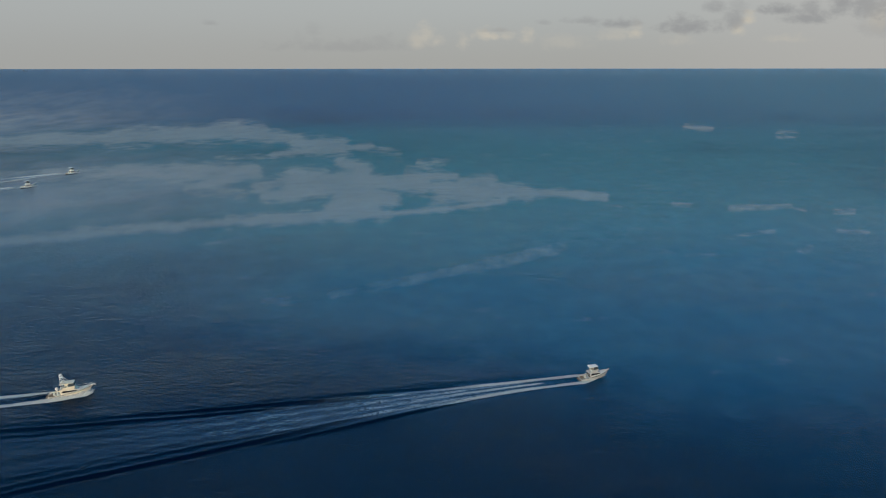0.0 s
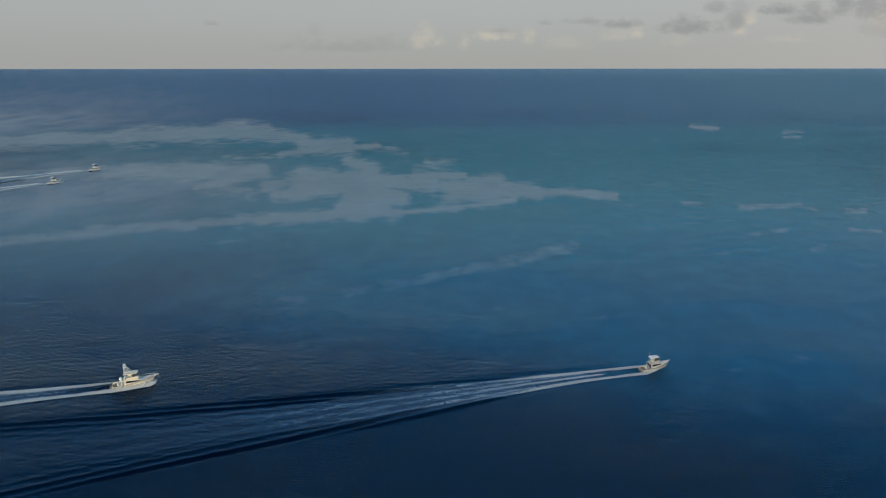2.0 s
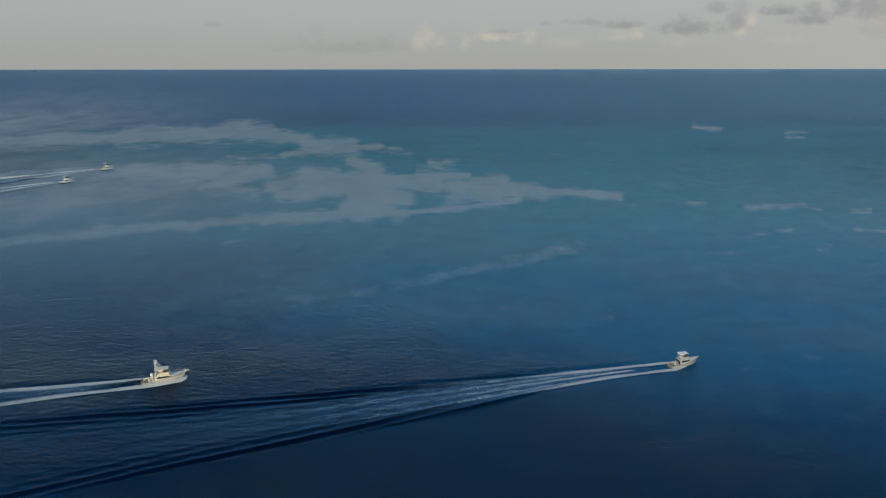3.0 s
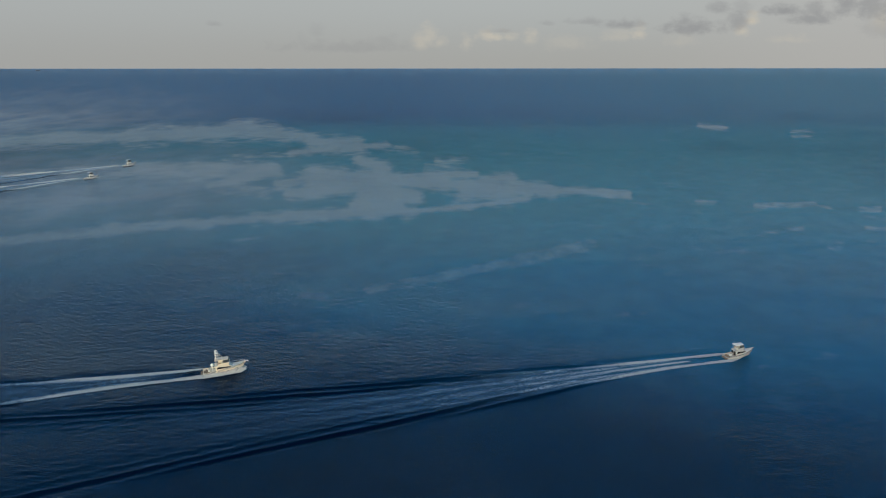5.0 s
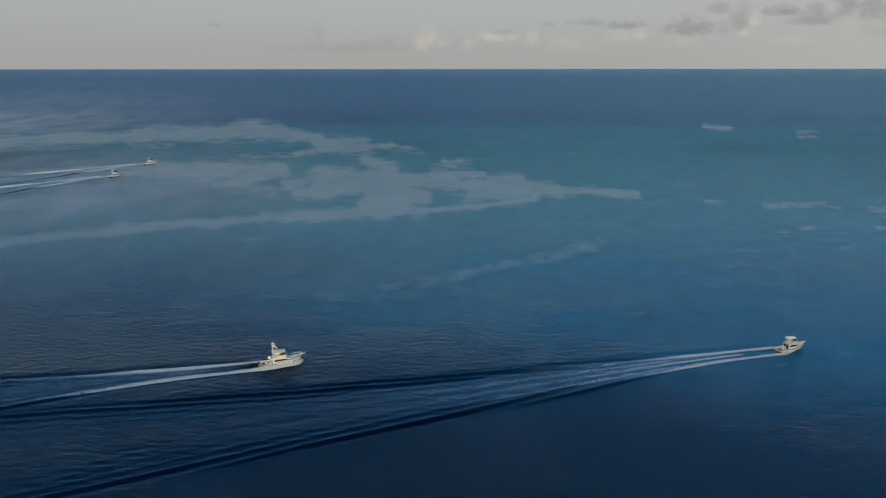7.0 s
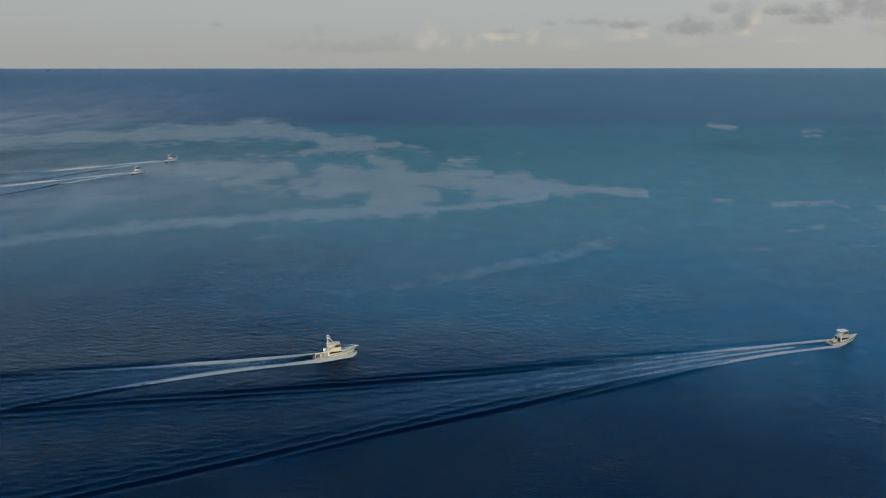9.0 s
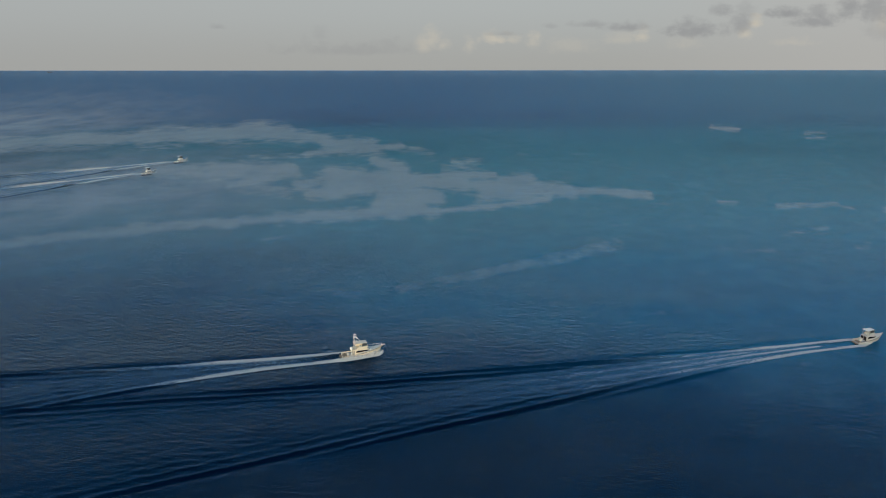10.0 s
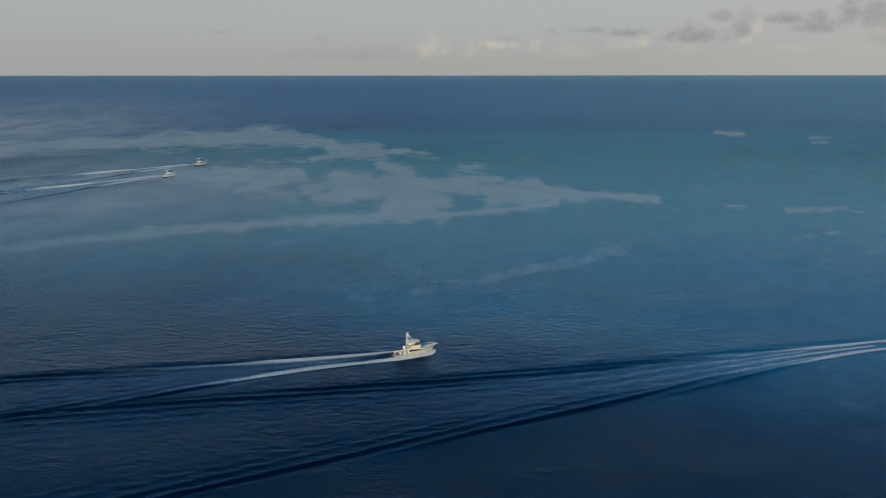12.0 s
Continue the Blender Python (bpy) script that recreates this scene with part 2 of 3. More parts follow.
# ---- sea, its wakes and the sunken bed below ----
class Wake:
    """A boat's wake: its transom's middle, heading, and the lie of the two arms behind it."""

    def __init__(self, x, y, heading, axis, half, height, reach, foam, spray, beam, length, shift, thick=1.0, dense=1.0, gap=3.5):
        self.x, self.y, self.heading, self.axis = x, y, radians(heading), radians(axis)
        self.half, self.height, self.reach, self.foam, self.spray = math.tan(radians(half)), height, reach, foam, spray
        self.beam, self.length, self.shift, self.thick, self.dense, self.gap = beam, length, shift, thick, dense, gap

    def local(self, x, y):
        c, s = math.cos(self.axis), math.sin(self.axis)
        dx, dy = x - self.x, y - self.y
        back = -(dx * c + dy * s)
        return back, -dx * s + dy * c - self.bend(back)

    def bend(self, s):
        """Sideways bow of the trail, s metres behind the transom."""
        b = np.clip(s, 0, None)
        return self.shift * (1 - np.exp(-b / 18)) * np.exp(-(b / 120) ** 2)

    def hull(self, s):
        """Half breadth of the boat at the water."""
        return np.where(s > 0, 0.0, self.beam / 2 * np.clip(1.0 - np.clip(-s / self.length, 0, 1) ** 2.2, 0, 1))

    def arm(self, s):
        """How far from the axis an arm lies, s metres behind the transom."""
        b = np.clip(s, 0, None)
        flare = np.clip(1 + s / (0.6 * self.length), 0, 1) ** 1.3
        trail = 0.28 * self.beam + b * self.half + 0.75 * self.beam * np.exp(-b / 22)
        side = self.hull(s) * (1 - flare) + 1.03 * self.beam * flare
        if self.spray > 1:
            side = np.maximum(side, self.beam * (0.5 + 0.53 * np.clip(1 + s / self.length, 0, 1)) * np.clip((self.length + s) / 2.0, 0, 1) ** 0.5)
        return np.where(s > 0, trail, side)

    def slick(self, s, u):
        """Where the wake has smoothed the small ripples."""
        d = np.abs(u) - self.arm(s)
        return np.clip((s + 4) / 30, 0, 1) * np.exp(-np.clip(s - 150, 0, None) / 150) * np.where(d > 0, np.exp(-((d - 0.5) / 2.2) ** 2), np.exp(-(d / (5.0 + 0.05 * np.clip(s, 0, 200))) ** 2))

    def rise(self, s, u):
        """Height of the water in the wake."""
        a = self.arm(s)
        d = np.abs(u) - a
        grow = np.clip((s - 25) / 45, 0, 1) * np.exp(-np.clip(s - 120, 0, None) / self.reach)
        # crests stand a little more across than the arm and pass through it one after another
        start = np.where(u > 0, 10.3, 9.5)
        wander = 0.35 * np.sin(s / 19.0) + 0.2 * np.sin(s / 7.3 + 0.4 * u)
        p = 2 * np.pi * (np.abs(u) - (self.half + 0.05) * s + start + wander) / self.gap
        here = d - np.where(u > 0, -0.2, 0.6)
        outer, inner = 0.5 * self.gap, 1.3 * self.gap + 0.03 * np.clip(s, 0, 250)
        env = np.where(here > 0, np.exp(-(here / outer) ** 2), 0.6 * np.exp(-(here / (0.6 * self.gap)) ** 2) + 0.4 * np.exp(-(here / inner) ** 2))
        # one face of a crest is short and steep, the other long and gentle
        lean = p + np.sign(u) * 0.72 * np.cos(p)
        train = (0.85 * np.cos(lean) + 0.25 * np.cos(2 * lean)) * env
        feather = 0.12 * np.cos(2 * np.pi * (np.abs(u) + 0.22 * s) / 2.9) * np.exp(-((d + 7) / 5) ** 2)
        hollow = -0.35 * np.exp(-(u / 2.0) ** 2) * np.exp(-((s - 4) / 7) ** 2)
        return self.height * grow * (train + feather) * (s > -6) + hollow * 0.5


WAKES = [
    Wake(43.2, 214.7, 13, 17.1, 5.5, 0.42, 500, 1.0, 0.5, 3.5, 9.6, 1.5, gap=3.7),
    Wake(-118.4, 202.2, 16, 16.3, 6.6, 0.37, 400, 0.7, 1.7, 3.9, 12.8, 1.2, 1.5, gap=3.7),
    Wake(-321.0, 622.0, 42, 48, 10.0, 0.95, 400, 0.8, 1.2, 4.2, 12.5, 2.0, 2.3, 1.4, 7.0),
    Wake(-322.5, 556.0, 42, 51, 10.0, 0.95, 400, 0.8, 1.4, 4.2, 12.5, 2.0, 2.3, 1.4, 7.0),
]


def water(x, y):
    z = np.zeros_like(x, dtype=float)
    for k in WAKES:
        s, u = k.local(x, y)
        z += k.rise(s, u)
    return z


def axis(*runs):
    """Grid lines from (start, end, step) runs."""
    out = []
    for a, b, d in runs:
        out.append(np.arange(a, b, d, dtype=float))
    return np.unique(np.concatenate(out).round(3))


def sheet(name, xs, ys, z, mat):
    gx, gy = np.meshgrid(xs, ys)
    gz = z(gx, gy) if callable(z) else np.full_like(gx, z)
    me = bpy.data.meshes.new(name)
    nx, ny = len(xs), len(ys)
    me.vertices.add(nx * ny)
    me.vertices.foreach_set("co", np.stack([gx, gy, gz], -1).astype(np.float32).ravel())
    i = (np.arange(ny - 1)[:, None] * nx + np.arange(nx - 1)[None, :]).ravel()
    quads = np.stack([i, i + 1, i + 1 + nx, i + nx], -1).ravel()
    me.loops.add(len(quads))
    me.loops.foreach_set("vertex_index", quads.astype(np.int32))
    me.polygons.add(len(i))
    me.polygons.foreach_set("loop_start", (np.arange(len(i)) * 4).astype(np.int32))
    me.polygons.foreach_set("use_smooth", np.ones(len(i), dtype=bool))
    me.update(calc_edges=True)
    me.validate()
    me.materials.append(mat)
    return new(name, me), gx, gy


sea_x = axis((-7000, -1000, 500), (-1000, -480, 20), (-480, 90, 0.9), (90, 400, 10), (400, 7001, 500))
sea_y = axis((-3000, 0, 300), (0, 100, 10), (100, 250, 0.32), (250, 420, 5), (420, 660, 1.5), (660, 1500, 20), (1500, 4900, 170), (4900, 4901, 5))
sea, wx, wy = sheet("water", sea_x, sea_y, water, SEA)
slick = np.zeros_like(wx)
for k in WAKES:
    slick = np.maximum(slick, k.slick(*k.local(wx, wy)))
sea.data.attributes.new("slick", "FLOAT", "POINT").data.foreach_set("value", slick.astype(np.float32).ravel())
tagged(sea, "deep blue rippled open sea crossed by boat wakes", "sea", kind="structure")

# sky-bright slicks painted as pale bed streaks, laid out from the camera's view: (x, y) to (x, y) and half breadth
# across, metres; a last number thins out a faint streak
NORTH = [
    (-1686, 2692, -1307, 2926, 19), (-1307, 2926, -931, 3105, 28), (-958, 3201, -727, 3037, 29), (-727, 3037, -552, 2829, 18), (-536, 2734, -353, 2596, 25), (-346, 2532, -256, 2630, 10), (-423, 2531, -549, 2382, 9), (-549, 2382, -710, 2300, 5, -0.2),
    (-912, 2052, -750, 2043, 14, 0.5), (-750, 2043, -528, 2044, 20), (-515, 1983, -611, 1836, 10), (-614, 1755, -464, 1695, 9, -0.1), (-462, 1812, -398, 1926, 14), (-393, 1899, -183, 1838, 29), (-185, 1873, -54, 1814, 18), (-310, 2214, -212, 2045, 16), (-408, 1681, -263, 1788, 11)]
MIDDLE = [
    (-239, 1696, -119, 1661, 19), (-234, 1531, -136, 1502, 15), (-1010, 1100, -728, 1288, 6, 0.6), (-728, 1288, -579, 1357, 8, 0.6), (-579, 1357, -418, 1403, 8), (-421, 1413, -248, 1456, 10), (-248, 1456, -112, 1479, 9), (-112, 1479, -6, 1526, 5), (-6, 1526, 134, 1615, 6),
    (0, 1735, 93, 1735, 25), (45, 1840, 122, 1910, 16), (96, 1774, 198, 1713, 15), (198, 1713, 277, 1706, 8), (277, 1706, 372, 1664, 6, 0.6), (-100, 1966, 35, 1947, 9), (-72, 2215, 13, 2240, 7, -0.2), (-103, 2089, -6, 2068, 6, 0), (-246, 2501, -148, 2441, 8, -0.3)]
SOUTH = [
    (1085, 3330, 1150, 3190, 8, 0.9), (610, 1535, 745, 1554, 4, 0.1), (739, 1542, 760, 1512, 2, 0.0), (810, 1495, 854, 1501, 3, -0.2), (728, 1327, 780, 1313, 2, 0.0), (500, 1578, 538, 1565, 2, -0.3), (527, 1294, 613, 1326, 2, -0.3),
    (-154, 960, -45, 1025, 4, -0.1), (-45, 1025, 60, 1101, 5, 0.25), (60, 1101, 205, 1211, 7, 0.15), (-1233, 1922, -915, 2021, 12, -0.1), (1350, 2982, 1439, 3026, 9, -0.4), (600, 1198, 621, 1202, 4, -0.3), (-1821, 2524, -1686, 2692, 20)]
SHALLOW = [(280, 720, 240, 170, 0.3), (-321, 2085, 1251, 972, 0.7), (512, 1390, 667, 583, 0.8), (400, 861, 291, 180, 0.7), (1137, 2641, 1112, 1112, 0.65), (-85, 917, 278, 125, 0.4), (-252, 3127, 1667, 416, 0.5), (-391, 1251, 1112, 458, 0.3), (-1642, 2919, 1251, 695, 0.4), (484, 1098, 361, 236, 0.35), (2458, 3266, 1251, 486, 0.5)]
# wide soft patches where the sky's grey reflection is painted on the bed
SKY_SHEEN = [(-1016, 1737, 556, 583, 0.95), (-2300, 3300, 900, 900, 0.9), (859, 1320, 305, 222, 0.12)]


def streaks(x, y, rows):
    """1 in the middle of a streak, 0 at its edge, below 0 outside; streaks lie drawn out along the camera's line of
    sight to keep their shape in its view.
    """
    best = np.full_like(x, -3.0)
    for x1, y1, x2, y2, w, *top in rows:
        k = (y1 + y2) / 620
        lean = (x1 + x2) / (y1 + y2)
        ax, ay = x - x1 - lean * (y - y1), (y - y1) / k
        bx, by = x2 - x1 - lean * (y2 - y1), (y2 - y1) / k
        t = np.clip((ax * bx + ay * by) / (bx * bx + by * by), 0, 1)
        d = np.hypot(ax - t * bx, ay - t * by)
        best = np.maximum(best, np.minimum(0.15 + (w - d) / (0.7 * w + 0.5 * k), top[0] if top else 1.6))
    return best


bed_x = axis((-6000, -2400, 400), (-2400, 2200, 9), (2200, 6001, 400))
bed_y = axis((-2500, 400, 200), (400, 4000, 10), (4000, 4901, 25))


def sunk_bed(x, y):
    """The bed: level and sunk so its streaks shift little in the camera's view, rising far out to meet its rays."""
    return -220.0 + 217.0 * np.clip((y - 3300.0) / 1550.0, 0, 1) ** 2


bed, bx, by = sheet("sea_bed", bed_x, bed_y, sunk_bed, BED)
tagged(bed, "pale sky-bright slick streaks and turquoise shoals painted on a sunken bed", "sea bed", kind="structure")
field = streaks(bx, by, NORTH + MIDDLE + SOUTH)
bed.data.attributes.new("pale_slick", "FLOAT", "POINT").data.foreach_set("value", field.astype(np.float32).ravel())
for name, rows in (("shallow", SHALLOW), ("sky_sheen", SKY_SHEEN)):
    mound = np.zeros_like(bx)
    for cx, cy, rx, ry, amount in rows:
        mound += amount * np.exp(-((bx - cx) / rx) ** 2 - ((by - cy) / ry) ** 2)
    bed.data.attributes.new(name, "FLOAT", "POINT").data.foreach_set("value", mound.astype(np.float32).ravel())


def foam_sheet(k):
    """Foam trail of one boat, over the water of its wake."""
    ss = np.concatenate([np.arange(-k.length, 40, 0.35), np.arange(40, 260, 0.7)])
    us = np.linspace(-1, 1, 121)
    s, v = np.meshgrid(ss, us)
    wide = k.arm(s) + 3.5
    u = v * wide
    c, w = math.cos(k.axis), math.sin(k.axis)
    side = u + k.bend(s)
    x, y = k.x - s * c - side * w, k.y - s * w + side * c
    a = k.arm(s) + 0.35 * np.clip(-s / 4, 0, 1)
    d = np.abs(u) - a
    band = np.exp(-((d + np.clip(0.4 + s * 0.03, 0.1, 1.1)) / (k.thick * np.clip(np.where(s < 0, 0.8 + 0.8 * k.spray, 1.0 + s * 0.04), 0.8, 2.0))) ** 2)
    edge = np.clip((0.35 - d) / 0.5, 0, 1)
    fade = np.interp(s, [-k.length, -k.length * 0.75, 0, 30, 70, 120, 180], [0.9 if k.spray > 1 else 0.2, 1.0, 1.0, 0.86, 0.45 if k.dense == 1 else 0.6, 0.08 if k.dense == 1 else 0.25, 0.0])
    within = np.clip(-(d + np.interp(s, [50, 90, 200], [0.0, 2.0, 7.0])) / 1.5, 0, 1)
    inner = within * np.interp(s, [6, 18, 45, 90, 150, 230], [0, 0.55, 0.66, 0.54, 0.38, 0.05]) * k.foam * (0.92 + 0.12 * np.cos(4.4 * np.pi * u / np.maximum(a, 1.0) + 0.03 * s))
    mid = np.exp(-(u / (0.8 + 0.02 * np.clip(s, 0, None))) ** 2) * np.interp(s, [7, 14, 40, 90, 140], [0, 0.85, 0.75, 0.35, 0])
    skirt = (d < 0.2) * (np.abs(u) > k.hull(s) - 0.4) * ((np.abs(u) > 0.5 * k.beam) | (s < 0)) * np.interp(s, [-k.length, -0.9 * k.length, 0, 8, 14], [0.45, 0.85, 1.0, 0.8, 0.0])
    inner, mid = inner / k.dense ** 2, mid * k.dense
    foam = np.clip(np.maximum(np.maximum(np.maximum(band * fade * k.dense, skirt), mid * k.foam), inner) * edge, 0, 1.15 * k.dense)
    foam[(s < 0) & (np.abs(u) < k.hull(s) - 0.5)] = 0
    foam[(np.abs(u) < 0.5 * k.beam) & (s > 0) & (s < 5)] *= 0.15
    lift = k.spray * np.where(s < 0, np.exp(-(np.clip(np.abs(u) - k.hull(s), 0, None) / 1.2) ** 2), np.exp(-(np.clip(np.abs(u) - 0.6 * k.beam, 0, None) / 1.2) ** 2) * (np.abs(u) > 0.45 * k.beam)) * np.interp(s, [-k.length, -k.length * 0.85, -4, 2, 10], [0.55 if k.spray > 1 else 0.1, 1.0, 0.6, 0.3, 0.0])
    z = water(x, y) + 0.12 + 0.9 * (k.thick - 1) * band * np.interp(s, [0, 5, 40, 90], [0.3, 1.0, 0.7, 0.0]) * (k.thick > 1.6) + lift * (0.75 + 0.15 * np.sin(s * 2.1 + u) * np.sin(s * 0.77) + 0.15 * np.sin(s * 5.3 + 3.1 * u) + 0.1 * np.sin(s * 9.1 - 4.7 * u))
    me = bpy.data.meshes.new("wake_foam")
    nx, ny = len(ss), len(us)
    i = (np.arange(ny - 1)[:, None] * nx + np.arange(nx - 1)[None, :]).ravel()
    quads = np.stack([i, i + nx, i + 1 + nx, i + 1], -1)
    quads = quads[foam.ravel()[quads].max(1) > 0.01]
    used, back = np.unique(quads, return_inverse=True)
    # kept in the wake's own frame, along its axis
    co = np.stack([-s, side, z], -1).reshape(-1, 3)[used]
    me.from_pydata(co.tolist(), [], back.reshape(-1, 4).tolist())
    me.polygons.foreach_set("use_smooth", np.ones(len(me.polygons), dtype=bool))
    me.attributes.new("foam", "FLOAT", "POINT").data.foreach_set("value", foam.ravel()[used].astype(np.float32))
    me.materials.append(FOAM)
    ob = new("wake_foam", me)
    ob.matrix_world = pose(k.x, k.y, 0, 0, 0, math.degrees(k.axis))
    return tagged(ob, "white broken foam trail spreading behind a motor boat", "wake foam", group="boat wakes", kind="stuff")


for k in WAKES:
    foam_sheet(k)


# ---- boats ----
def part(name, bm, mat, parent, label="", smooth=False, bevel=0.0):
    if bevel:
        bmesh.ops.bevel(bm, geom=bm.edges[:], offset=bevel, segments=1, affect="EDGES", clamp_overlap=True)
    bmesh.ops.recalc_face_normals(bm, faces=bm.faces[:])
    me = bpy.data.meshes.new(name)
    for f in bm.faces:
        f.smooth = smooth
    bm.to_mesh(me)
    bm.free()
    me.materials.append(mat)
    ob = new(name, me)
    ob.parent = parent
    return tagged(ob, label)


def loft(rows, closed=True, caps=True):
    """A skin over cross-sections that hold the same number of points."""
    bm = bmesh.new()
    rings = [[bm.verts.new(p) for p in r] for r in rows]
    for a, b in zip(rings, rings[1:]):
        m = len(a)
        for i in range(m if closed else m - 1):
            j = (i + 1) % m
            bm.faces.new((a[i], a[j], b[j], b[i]))
    if caps:
        bm.faces.new(rings[0])
        bm.faces.new(rings[-1])
    return bm


def slab(low, high):
    """A block between two outlines of four or more corners each."""
    return loft([low, high])


def rect(x0, x1, w0, w1, z, dz=0.0):
    """Corners of a deck-plan outline: w0 half breadth aft, w1 forward."""
    return [(x0, -w0, z), (x1, -w1, z + dz), (x1, w1, z + dz), (x0, w0, z)]


def pipe(points, r, sides=6):
    bm = bmesh.new()
    pts = [Vector(p) for p in points]
    rings = []
    for i, p in enumerate(pts):
        d = (pts[min(i + 1, len(pts) - 1)] - pts[max(i - 1, 0)]).normalized()
        side = d.cross(Vector((0, 0, 1)) if abs(d.z) < 0.95 else Vector((1, 0, 0))).normalized()
        up = side.cross(d)
        rings.append([bm.verts.new(p + r * (math.cos(a) * side + math.sin(a) * up)) for a in (2 * math.pi * k / sides for k in range(sides))])
    for a, b in zip(rings, rings[1:]):
        for i in range(sides):
            bm.faces.new((a[i], a[(i + 1) % sides], b[(i + 1) % sides], b[i]))
    bm.faces.new(rings[0])
    bm.faces.new(rings[-1])
    return bm


def dome(c, r, h):
    bm = bmesh.new()
    bmesh.ops.create_uvsphere(bm, u_segments=14, v_segments=8, radius=1.0)
    for v in bm.verts:
        v.co = Vector(c) + Vector((v.co.x * r, v.co.y * r, v.co.z * h))
    return bm


def sheer(x, L):
    """Height of the gunwale above the water."""
    t = x / L
    return 0.88 + 0.2 * t + 1.15 * max(0.0, t - 0.25) ** 1.4 / 0.75 ** 1.4


def breadth(x, L, B):
    """Half breadth at the gunwale."""
    t = x / L
    return B / 2 * (0.94 + 0.06 * min(1, t / 0.35)) * (1 - max(0.0, (t - 0.42) / 0.58) ** 2.3)


def sport_boat(name, label, m, L=12.2, B=4.3, tower=0.0, enclosed=True, body=GEL, roof=GEL, dish=False, rail=True, head=2.3, size=1.0):
    """A sport-fishing motor yacht under way, from its transom at 0 to its stem at L."""
    boat = tagged(new(name), label, "motor boat", group="motor boats under way")
    xs = [0, 0.08, 0.2, 0.34, 0.48, 0.6, 0.7, 0.79, 0.87, 0.93, 0.97, 1.0]
    skin, foot = [], []
    for t in xs:
        x = t * L
        b, z = max(breadth(x, L, B), 0.05), sheer(x, L)
        chine = b * (0.92 - 0.42 * max(0.0, t - 0.35))
        zc = 0.18 + 1.0 * max(0.0, t - 0.45) ** 2 * 2.2
        keel = -0.65 + 1.9 * max(0.0, t - 0.55) ** 2 * 2.4
        rake = 0.9 * max(0.0, t - 0.75) / 0.25
        x0 = x - rake * 0.9
        well = 0.46 if t < 0.3 else 0.25
        knuckle = chine + (b - chine) * 0.55
        skin.append([(x0, -chine, zc), (x0 + rake * 0.5, -knuckle, zc + (z - zc) * 0.62), (x, -b, z - 0.1), (x, -b, z),
                     (x, -b + min(0.14, b * 0.5), z), (x, -b + min(0.14, b * 0.5), z - well),
                     (x, b - min(0.14, b * 0.5), z - well), (x, b - min(0.14, b * 0.5), z), (x, b, z), (x, b, z - 0.1),
                     (x0 + rake * 0.5, knuckle, zc + (z - zc) * 0.62), (x0, chine, zc)])
        foot.append([(x0, -chine, zc - 0.004), (x0, chine, zc - 0.004), (x0 - rake * 0.6, 0, min(keel, zc - 0.05))])
    hull = loft(skin)
    part("hull", hull, body, boat, "glossy cream white hull with flared bow", smooth=False)
    part("hull_bottom", loft(foot), BOTTOM, boat, "dark antifouled bottom")
    # rubbing strakes
    for side in (-1, 1):
        part("rub_rail", pipe([(t * L, side * (breadth(t * L, L, B) + 0.02), sheer(t * L, L) - 0.1) for t in xs[:-1]], 0.05), RUBBER, boat, "dark rub rail")
    # foredeck and cockpit
    fore = [t for t in xs if t > 0.33]
    rows = []
    for t in fore:
        x = t * L
        b, z = max(breadth(x, L, B) - 0.13, 0.03), sheer(x, L)
        rows.append([(x, -b, z - 0.02), (x, -b * 0.5, z + 0.10), (x, 0, z + 0.14), (x, b * 0.5, z + 0.10), (x, b, z - 0.02), (x, 0, z - 0.2)])
    part("foredeck", loft(rows), DECK, boat, "pale nonskid foredeck")
    part("cockpit_sole", slab(rect(0.15, 0.35 * L, B / 2 - 0.25, B / 2 - 0.2, 0.38), rect(0.15, 0.35 * L, B / 2 - 0.25, B / 2 - 0.2, 0.45)), TEAK, boat, "brown teak cockpit sole")
    part("transom_door", slab([(-0.03, 0.6, 0.4), (0.05, 0.6, 0.4), (0.05, 1.3, 0.4), (-0.03, 1.3, 0.4)], [(-0.03, 0.6, 0.86), (0.05, 0.6, 0.86), (0.05, 1.3, 0.86), (-0.03, 1.3, 0.86)]), body, boat, bevel=0.01)
    part("swim_platform", slab(rect(-0.75, 0, B / 2 - 0.6, B / 2 - 0.4, 0.22), rect(-0.75, 0, B / 2 - 0.6, B / 2 - 0.4, 0.30)), TEAK, boat, "teak swim platform", bevel=0.02)
    # deckhouse
    a, f = 0.30 * L, 0.70 * L
    zd = sheer(0.45 * L, L)
    w = B / 2 - 0.45
    house = loft([
        [(a, -w, 0.45), (f + 0.7, -w * 0.62, zd), (f + 0.7, w * 0.62, zd), (a, w, 0.45)],
        [(a, -w, zd), (f + 0.7, -w * 0.62, zd + 0.1), (f + 0.7, w * 0.62, zd + 0.1), (a, w, zd)],
        [(a, -w * 0.95, zd + 0.95), (f - 0.9, -w * 0.8, zd + 1.0), (f - 0.9, w * 0.8, zd + 1.0), (a, w * 0.95, zd + 0.95)],
        [(a - 0.5, -w * 0.95, zd + 1.1), (f - 1.2, -w * 0.75, zd + 1.15), (f - 1.2, w * 0.75, zd + 1.15), (a - 0.5, w * 0.95, zd + 1.1)]])
    cabin = part("deckhouse", house, body, boat, bevel=0.04)
    for side in (-1, 1):

        def pane(x0, x1, z0, z1, z2):
            q = []
            for x, z in ((x0, z0), (x1, z0), (x1, z1), (x0 + 0.35, z2), (x0, z0 + 0.3)):
                t = (x - a) / (f - a)
                up = (z - zd) / 0.95
                y = w * (1 - 0.30 * t) * (1 - 0.05 * up) + 0.10 - 0.02 * t
                q.append((x, side * y, z))
            return q
